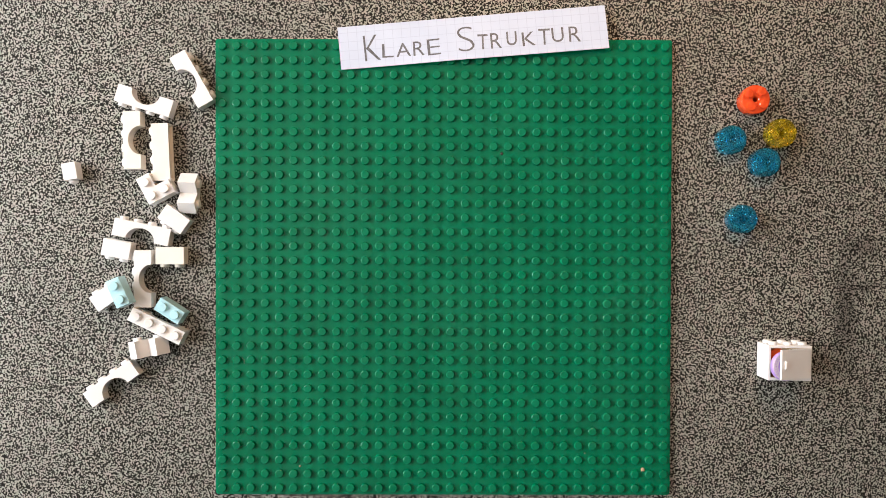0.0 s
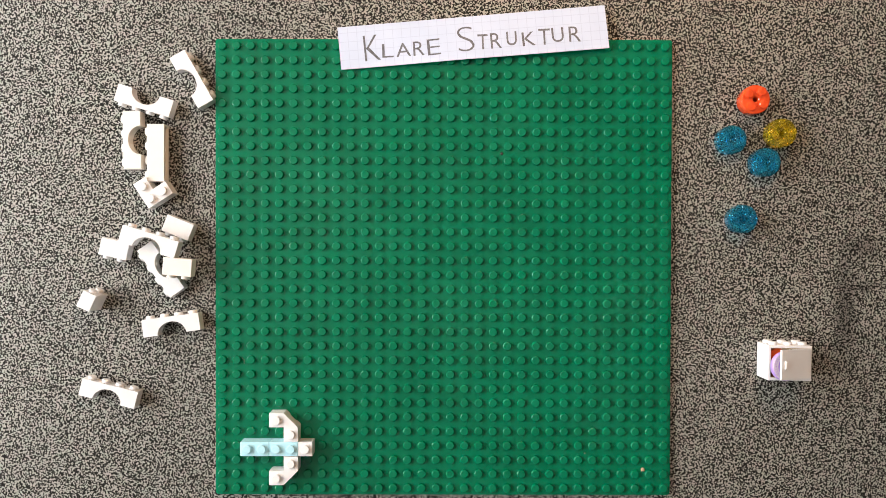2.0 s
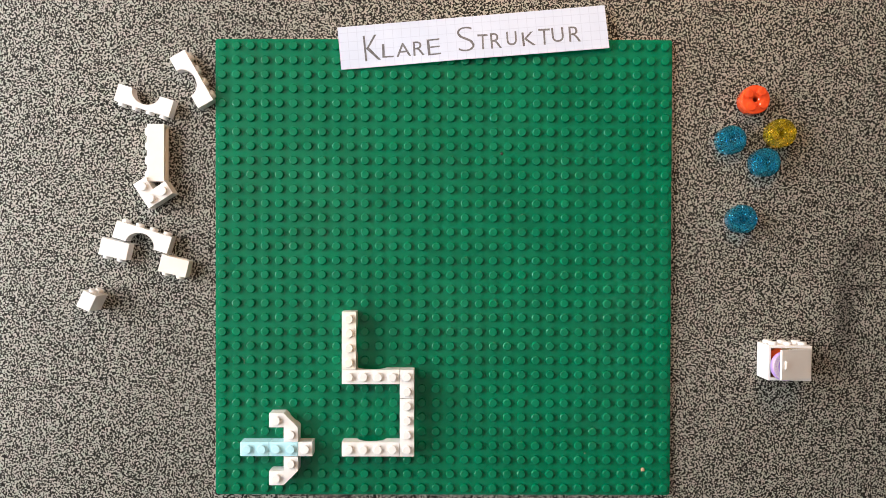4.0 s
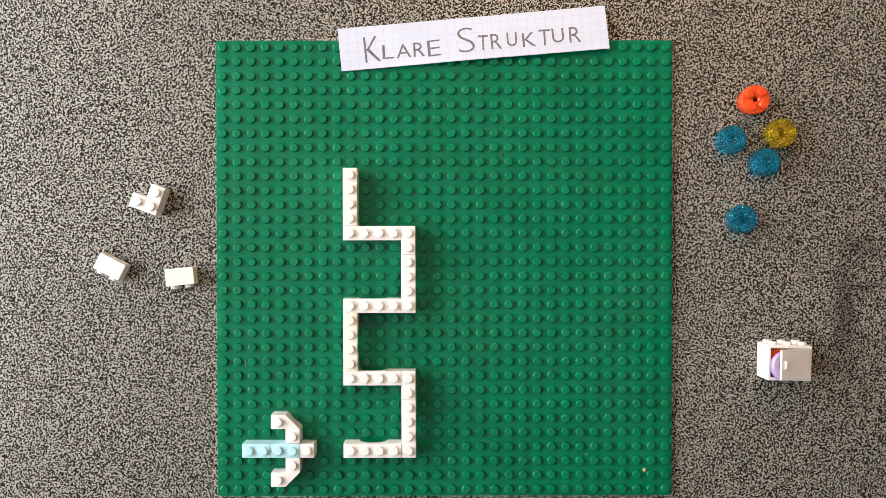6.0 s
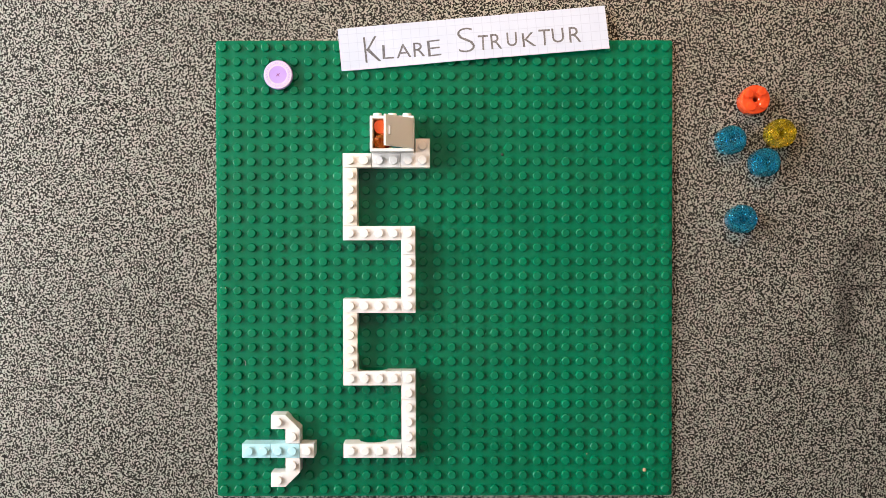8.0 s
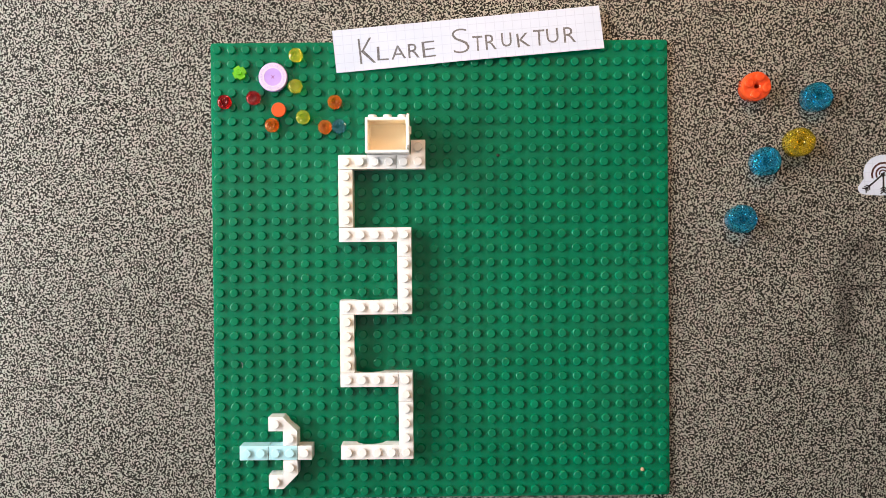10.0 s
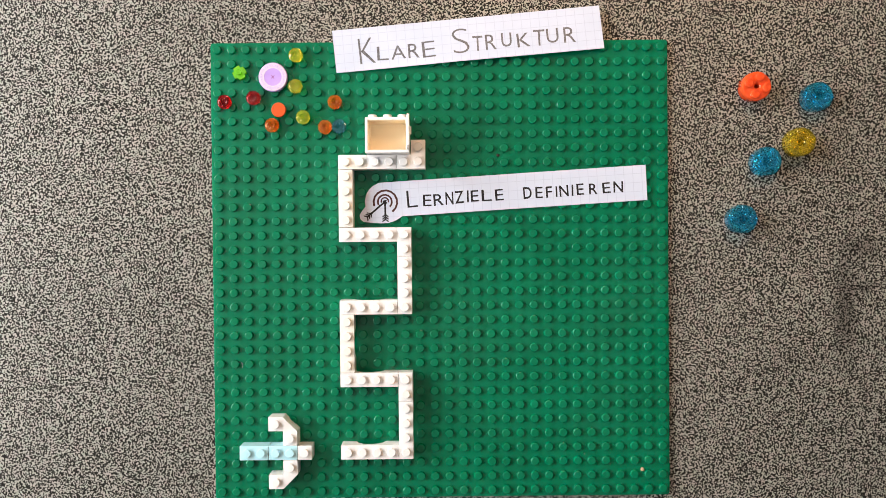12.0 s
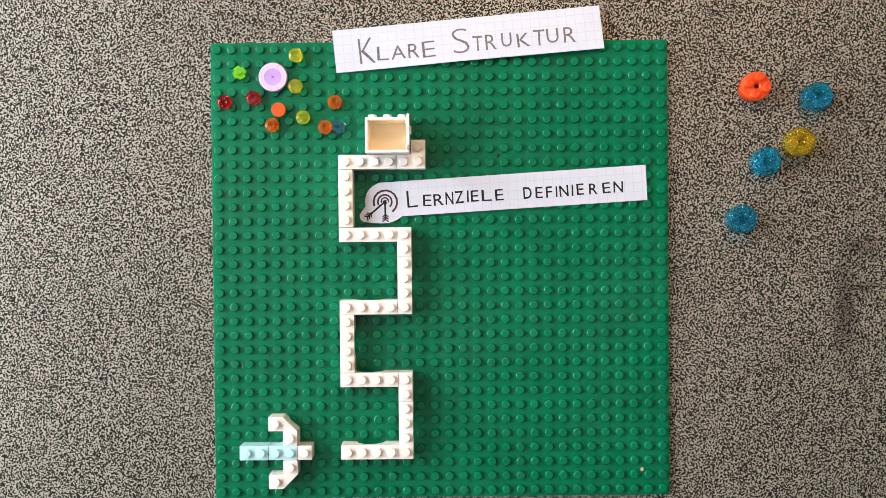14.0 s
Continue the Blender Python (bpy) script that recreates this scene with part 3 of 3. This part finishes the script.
def goal_strip():
    head = arc(-9.5, 8.8, 10.8, 84, 190, 10) + arc(-20.2, 1.6, 3.6, 165, 265, 5) + [(-12, -3.2), (-8.0, -3.3), (-3.5, -2.0)]
    top = finish("paper_strip", sheet([(0, 0), (137.4, 0), (137.6, 19.7)] + head), PAPER)
    tagged(top, "white squared paper strip lettered LERNZIELE DEFINIEREN with a target", "paper label")
    z = 0.16 * MM
    word(top, "word", [("L", 6.3, 4.6, 6.0, 9.5), ("E", 14.4, 4.7, 4.7, 6.5), ("R", 20.9, 4.6, 5.7, 6.5), ("N", 26.9, 4.7, 4.4, 7.1), ("Z", 32.6, 5.1, 5.0, 6.9),
                       ("I", 37.2, 5.4, 0.9, 6.6), ("E", 41.2, 5.5, 4.4, 6.3), ("L", 47.8, 5.4, 5.7, 6.3), ("E", 55.0, 5.2, 4.7, 6.3)], z, INK, "black lettered word LERNZIELE")
    word(top, "word", [("D", 70.8, 5.1, 4.7, 6.6), ("E", 77.1, 5.0, 4.1, 6.3), ("F", 82.8, 4.9, 3.5, 6.3), ("I", 86.9, 5.0, 0.9, 6.0), ("N", 91.2, 5.0, 5.0, 6.3),
                       ("I", 95.8, 5.0, 0.9, 6.3), ("E", 100.3, 5.3, 4.1, 6.3), ("R", 107.5, 5.2, 4.7, 6.0), ("E", 115.0, 5.3, 4.4, 6.0), ("N", 121.5, 5.2, 5.4, 6.3)],
         z, INK, "black lettered word DEFINIEREN")
    cx, cy = -9.2, 8.7
    part("ring", ribbon(arc(cx + 0.3, cy - 0.2, 6.6, -58, 196, 11), 1.1, z), RED_INK, top, "dark red outer target ring")
    part("ring", ribbon(arc(cx, cy, 3.9, -48, 205, 14), 1.0, z), RED_INK, top)
    part("ring", ribbon(arc(cx, cy + 0.3, 2.0, -20, 200, 10), 0.8, z), RED_INK, top)
    scribble = [(cx - 1.2, cy - 0.9), (cx + 0.9, cy + 0.7), (cx - 0.9, cy + 0.3), (cx + 1.1, cy - 0.7), (cx - 0.5, cy - 1.2), (cx + 0.3, cy + 0.9)]
    part("bullseye", stroke(bmesh.new(), scribble, 0.7, z + 0.02 * MM), INK, top, "scribbled dark centre of the target")
    for tip, tail in (((cx, cy), (-19.6, 0.8)), ((cx + 0.1, cy - 0.8), (-9.5, -1.4))):
        z2 = z + 0.03 * MM
        bm = stroke(bmesh.new(), [tip, tail], 1.0, z2)
        d = (Vector(tail) - Vector(tip)).normalized()
        s = Vector((-d.y, d.x))
        for k in (0.0, 1.3, 2.6):
            q = Vector(tail) - d * (0.4 + k)
            for sgn in (-1, 1):
                e = q + d * 1.3 + s * sgn * 1.6
                stroke(bm, [tuple(q), tuple(e)], 0.7, z2 + (0.02 + 0.01 * k) * MM)
        part("arrow", bm, INK, top, "small black feathered arrow")
    return top


TITLE, GOAL = title_strip(), goal_strip()


def speck(name, r, mat, label, squash=0.7):
    bm = bmesh.new()
    bmesh.ops.create_icosphere(bm, subdivisions=2, radius=r)
    for v in bm.verts:
        v.co *= 0.8 + 0.4 * noise.noise(v.co * 2500)
        v.co.z = max(0, v.co.z * squash + r * 0.3)
    return tagged(finish(name, bm, mat), label, "crumb")


crumb_tan = speck("crumb", 1.3 * MM, CRUMB, "tiny tan crumb on the green plate")
pale_bits = [speck("dust_grain", r * MM, CRUMB, "tiny pale grain of dust on the green plate") for r in (0.5, 0.45)]


def hair():
    """A short pale fibre lying on the plate."""
    data = bpy.data.curves.new("fibre", "CURVE")
    data.dimensions, data.bevel_depth, data.bevel_resolution = "3D", 0.09 * MM, 1
    sp = data.splines.new("POLY")
    sp.points.add(8)
    for i, p in enumerate(sp.points):
        a = i / 8
        p.co = ((1.6 * a + 0.5 * math.sin(5 * a)) * MM, -3.2 * a * MM, 0.1 * MM, 1)
    data.materials.append(PAPER)
    return tagged(new("fibre", data), "short pale curled fibre on the green plate", "fibre")


FIBRE = hair()
crumb_dark = speck("dirt_speck", 1.0 * MM, DIRT, "tiny dark speck of dirt on the green plate")


# ---- poses ----
def upright(x, y, turn, z=0.0):
    return pose(x * MM, y * MM, z * MM, 0, 0, turn)


def lying(x, y, studs, z=0.0):
    """On its side, its middle at (x, y), knobs pointing along the angle studs."""
    return pose(x * MM, y * MM, (3.9 + z) * MM, 0, 0, studs + 90) @ pose(0, 0, 0, 90) @ pose(0, 0, -4.8 * MM)


def on_end(x, y, studs, half=7.9):
    """On its short end, knobs along the angle studs."""
    return pose(x * MM, y * MM, half * MM, 0, 0, studs) @ pose(0, 0, 0, 0, 90, 0) @ pose(0, 0, 0, 0, 0, 0) @ pose(0, 0, -4.8 * MM)


def on_facet(x, y, studs):
    """A facet brick on its slanted side, knobs along the angle studs."""
    s = Vector((math.cos(radians(studs)), math.sin(radians(studs)), 0))
    zed, k = Vector((0, 0, 1)), math.sqrt(0.5)
    world_axes = Matrix((zed, s.cross(zed), s)).transposed()
    own_axes = Matrix(((k, k, 0), (-k, k, 0), (0, 0, 1))).transposed()
    m = (world_axes @ own_axes.transposed()).to_4x4()
    return Matrix.Translation((x * MM, y * MM, 0)) @ m @ Matrix.Translation((-4 * MM, -4 * MM, -4.8 * MM))


class Fixed:
    """A pose in the plate's space: it goes along when the plate is pushed."""

    def __init__(self, m):
        self.m = m


def cells(c0, c1, r0, r1, turn=0):
    """Pressed on the plate over columns c0 to c1 and rows r0 to r1, counted from the plate's far left corner."""
    return Fixed(pose((-128 + 4 * (c0 + c1 + 1)) * MM, (128 - 4 * (r0 + r1 + 1)) * MM, PLATE_TOP, 0, 0, turn))


def corner_at(cx, ry, turn):
    return Fixed(pose((-128 + 8 * cx) * MM, (128 - 8 * ry) * MM, PLATE_TOP, 0, 0, turn))


def loose(x, y, turn=0, z=3.75):
    """Lying loose on the plate's studs."""
    return Fixed(pose(x * MM, y * MM, z * MM, 0, 0, turn))


PLATE_STEPS = [(0, pose(0, -0.2 * MM, 0)), (5.4, pose(0.62 * MM, -0.78 * MM, 0, 0, 0, 0.22)), (8.2, pose(0.3 * MM, -1.1 * MM, 0, 0, 0, 0.25)),
               (9.4, pose(-1.42 * MM, -1.35 * MM, 0, 0, 0, 0.65))]
CHEST_STEPS = [(0, pose(189.3 * MM, -51.4 * MM, 0, 0, 0, -1.0)), (7.4, Fixed(pose(-28.0 * MM, 73.7 * MM, 3.75 * MM))), (7.8, Fixed(pose(-28.4 * MM, 73.7 * MM, 3.75 * MM)))]


def at_time(steps, t):
    now = steps[0][1]
    for when, m in steps:
        if when <= t + 1e-6:
            now = m
    return now


def resolved(steps, t):
    m = at_time(steps, t)
    if isinstance(m, Fixed):
        m = at_time(PLATE_STEPS, t) @ m.m
    return m


class Inside:
    """A pose in the chest's space."""

    def __init__(self, m):
        self.m = m


def step_rows(steps):
    """Rows that hold each pose and change it at once, as the things are set from picture to picture."""
    times = sorted({t for t, _ in steps} | {t for t, _ in PLATE_STEPS} | {t for t, _ in CHEST_STEPS})

    def final(t):
        m = at_time(steps, t)
        return resolved(CHEST_STEPS, t) @ m.m if isinstance(m, Inside) else resolved(steps, t)

    rows, last = [(0, final(0))], final(0)
    for t in times[1:]:
        m = final(t)
        if all(abs(a - b) < 1e-7 for ra, rb in zip(m, last) for a, b in zip(ra, rb)):
            continue
        q0, q1 = last.to_quaternion(), m.to_quaternion()
        turn = math.degrees(q0.rotation_difference(q1).angle)
        turn = min(turn, 360 - turn)
        n = 1 if turn < 80 else 2 if turn < 165 else 3
        rows.append((t - n / FPS, last))
        for k in range(1, n):
            f = k / n
            rows.append((t - (n - k) / FPS, Matrix.LocRotScale(last.translation.lerp(m.translation, 0.9 + 0.1 * f) + Vector((0, 0, 6 * MM)), q0.slerp(q1, f), None)))
        rows.append((t, m))
        last = m
    rows.append((14.0, last))
    return rows


def go(ob, *steps):
    walk(ob, step_rows(list(steps)))


def in_chest(x, y, z, ry=0):
    return Inside(pose(x * MM, y * MM, z * MM, 0, ry, 0))


def motions():
    walk(PLATE, step_rows(PLATE_STEPS))
    # the arrow
    go(aqua_a, (0, upright(-151.6, -24.2, -33)), (0.2, cells(2, 3, 28, 28)))
    go(aqua_b, (0, upright(-177.0, -13.6, -66, 8)), (0.6, cells(4, 5, 28, 28)))
    go(facet_a, (0, on_facet(-141.9, 41.0, -2)), (1.0, corner_at(6, 26, 180)))
    go(facet_b, (0, on_facet(-164.0, -45.0, 100)), (0.2, on_facet(-165.6, -47.1, 82)), (1.4, corner_at(6, 31, 90)))
    go(one_a, (0, lying(-207.4, 53.0, -80)), (1.8, cells(6, 6, 28, 28)))
    # the path of bricks
    go(arch_g, (0, upright(-158.9, -32.6, -25.8)), (0.2, lying(-155.3, -31.0, 80)), (0.6, lying(-152.5, -33.1, 97)), (1.0, lying(-151.3, -32.3, 98)), (2.2, cells(9, 12, 28, 28)))
    go(arch_f, (0, lying(-166.9, -6.6, 180)), (0.6, lying(-155.1, 2.5, -138.5)), (1.0, lying(-156.9, -1.3, -144.6)), (2.6, cells(13, 13, 25, 28, 90)))
    go(two_a, (0, lying(-149.6, 26.6, -125)), (1.0, lying(-147.4, 21.9, -112)), (3.0, cells(13, 13, 23, 24, 90)))
    go(arch_h, (0, lying(-184.6, -65.0, 126)), (1.4, lying(-186.1, -70.4, 76)), (3.4, cells(9, 12, 23, 23)))
    go(arch_c, (0, lying(-172.7, 70.3, 181)), (3.8, cells(9, 9, 19, 22, 90)))
    go(arch_b, (0, lying(-166.1, 92.2, -107)), (4.2, cells(9, 12, 18, 18)))
    go(arch_a, (0, lying(-139.8, 104.1, 30)), (4.6, cells(13, 13, 15, 18, 90)))
    go(two_d, (0, lying(-187.6, -16.7, 125)), (0.6, on_end(-193.0, -23.8, 68)), (1.4, on_end(-194.7, -18.4, 65)), (5.0, cells(13, 13, 13, 14, 90)))
    go(arch_d, (0, lying(-167.6, 19.4, 78.5)), (0.6, lying(-161.8, 17.2, 76, 8)), (1.0, lying(-160.8, 14.1, 73, 8)), (2.6, lying(-166.2, 16.6, 74)), (3.4, lying(-167.2, 16.6, 73)),
       (5.4, cells(9, 12, 13, 13)))
    go(long_brick, (0, lying(-156.8, 63.8, 182.5)), (1.0, lying(-159.6, 63.3, 180)), (4.2, lying(-174.3, 58.4, 189.5)), (5.8, cells(9, 9, 9, 12, 90)))
    go(two_c, (0, lying(-151.8, 6.3, -90)), (0.6, lying(-143.6, 4.6, -91, 8)), (1.0, lying(-145.2, 0.3, -95, 8)), (2.6, lying(-149.7, 0.6, -104)), (5.4, lying(-146.5, -5.3, -84)),
       (6.2, cells(9, 10, 8, 8)))
    go(two_b, (0, lying(-181.6, 10.0, -101)), (1.0, lying(-182.8, 10.0, -103)), (5.4, lying(-185.3, 0.2, -117)), (6.6, cells(11, 12, 8, 8)))
    go(corner_a, (0, upright(-162.5, 34.3, 28)), (1.0, upright(-162.8, 32.2, 33)), (4.2, upright(-159.1, 28.4, 70)), (7.0, corner_at(15, 9, 90)))
    # the chest, its door and what lies in it
    walk(CHEST, step_rows(CHEST_STEPS))
    hinge = [(t, pose(10.4 * MM, 0, 15.9 * MM, 0, a, 0)) for t, a in ((0, 22), (7.4, 20), (7.8, 48), (8.2, 86), (8.6, 93))]
    rows, last = [(0, hinge[0][1])], hinge[0][1]
    for t, m in hinge[1:]:
        rows += [(t - 1 / FPS, last), (t, m)]
        last = m
    walk(DOOR, rows + [(14.0, last)])
    go(disc, (0, in_chest(-4.4, -1.2, 17.3, 11)), (7.4, in_chest(-6.0, -1.8, 17.3, 10)), (7.8, loose(-92.2, 107.9)))
    go(lemon_a, (0, in_chest(4.5, 4, 10.7)), (8.6, loose(-79.6, 120.0)))
    go(lemon_b, (0, in_chest(4.5, 4, 6.2)), (8.2, loose(-64.7, 79.6)), (8.6, loose(-80.1, 102.8)))
    go(lemon_c, (0, in_chest(4.5, -4, 6.2)), (8.2, loose(-72.3, 79.3)), (9.0, loose(-75.9, 85.6)))
    go(red_a, (0, in_chest(-5.0, 4, 6.2)), (9.0, loose(-119.4, 94.4)))
    go(red_b, (0, in_chest(-5.0, -4, 6.2)), (9.0, loose(-103.4, 96.5)))
    go(tile_o, (0, in_chest(-6.0, 4, 10.7)), (8.6, loose(-89.3, 89.8)))
    go(amber_a, (0, in_chest(-6.0, -4, 10.7)), (9.4, loose(-93.2, 81.3)))
    go(amber_b, (0, in_chest(4.5, -4, 1.7)), (8.2, loose(-55.6, 78.7)), (9.4, loose(-58.2, 93.9)))
    go(amber_c, (0, in_chest(-5.0, 4, 1.7)), (9.8, loose(-63.7, 80.1)))
    go(teal_a, (0, in_chest(2.5, -4.2, 10.7)), (9.8, loose(-55.8, 80.4)))
    go(cross_green, (0, in_chest(-5.0, -4, 1.7)), (9.4, loose(-111.0, 110.6, 30)))
    # round bricks beside the plate
    go(big_orange, (0, upright(172.2, 93.5, 10)), (9.0, upright(172.8, 100.9, 30)))
    go(big_blue_a, (0, upright(159.6, 71.3, 20)), (9.0, upright(207.2, 95.4, 35)))
    go(big_yellow, (0, upright(187.0, 75.1, 50)), (9.4, upright(197.7, 70.2, 60)))
    go(big_blue_b, (0, upright(178.4, 58.9, 5)), (9.4, upright(179.0, 59.5, 5)))
    go(big_blue_c, (0, upright(165.8, 27.4, 40)))
    # paper strips and crumbs
    go(TITLE, (0, Fixed(pose(-57.3 * MM, 110.4 * MM, 3.8 * MM, 0, 0, 4.64))))
    go(GOAL, (0, upright(330, 40, 3, 0.1)), (9.8, upright(257.6, 45.1, 4, 0.1)), (10.6, upright(-23.1, 28.6, 3.96, 3.8)))
    go(crumb_tan, (0, loose(112.5, -113.5, 0, 2.0)))
    go(FIBRE, (0, loose(-113.0, -51.0, 0, 2.0)))
    for grain, (x, y) in zip(pale_bits, ((-80.5, -112.0), (80.0, -104.5))):
        go(grain, (0, loose(x, y, 0, 2.0)))
    go(crumb_dark, (0, loose(32.5, 64.0, 0, 2.0)))


motions()
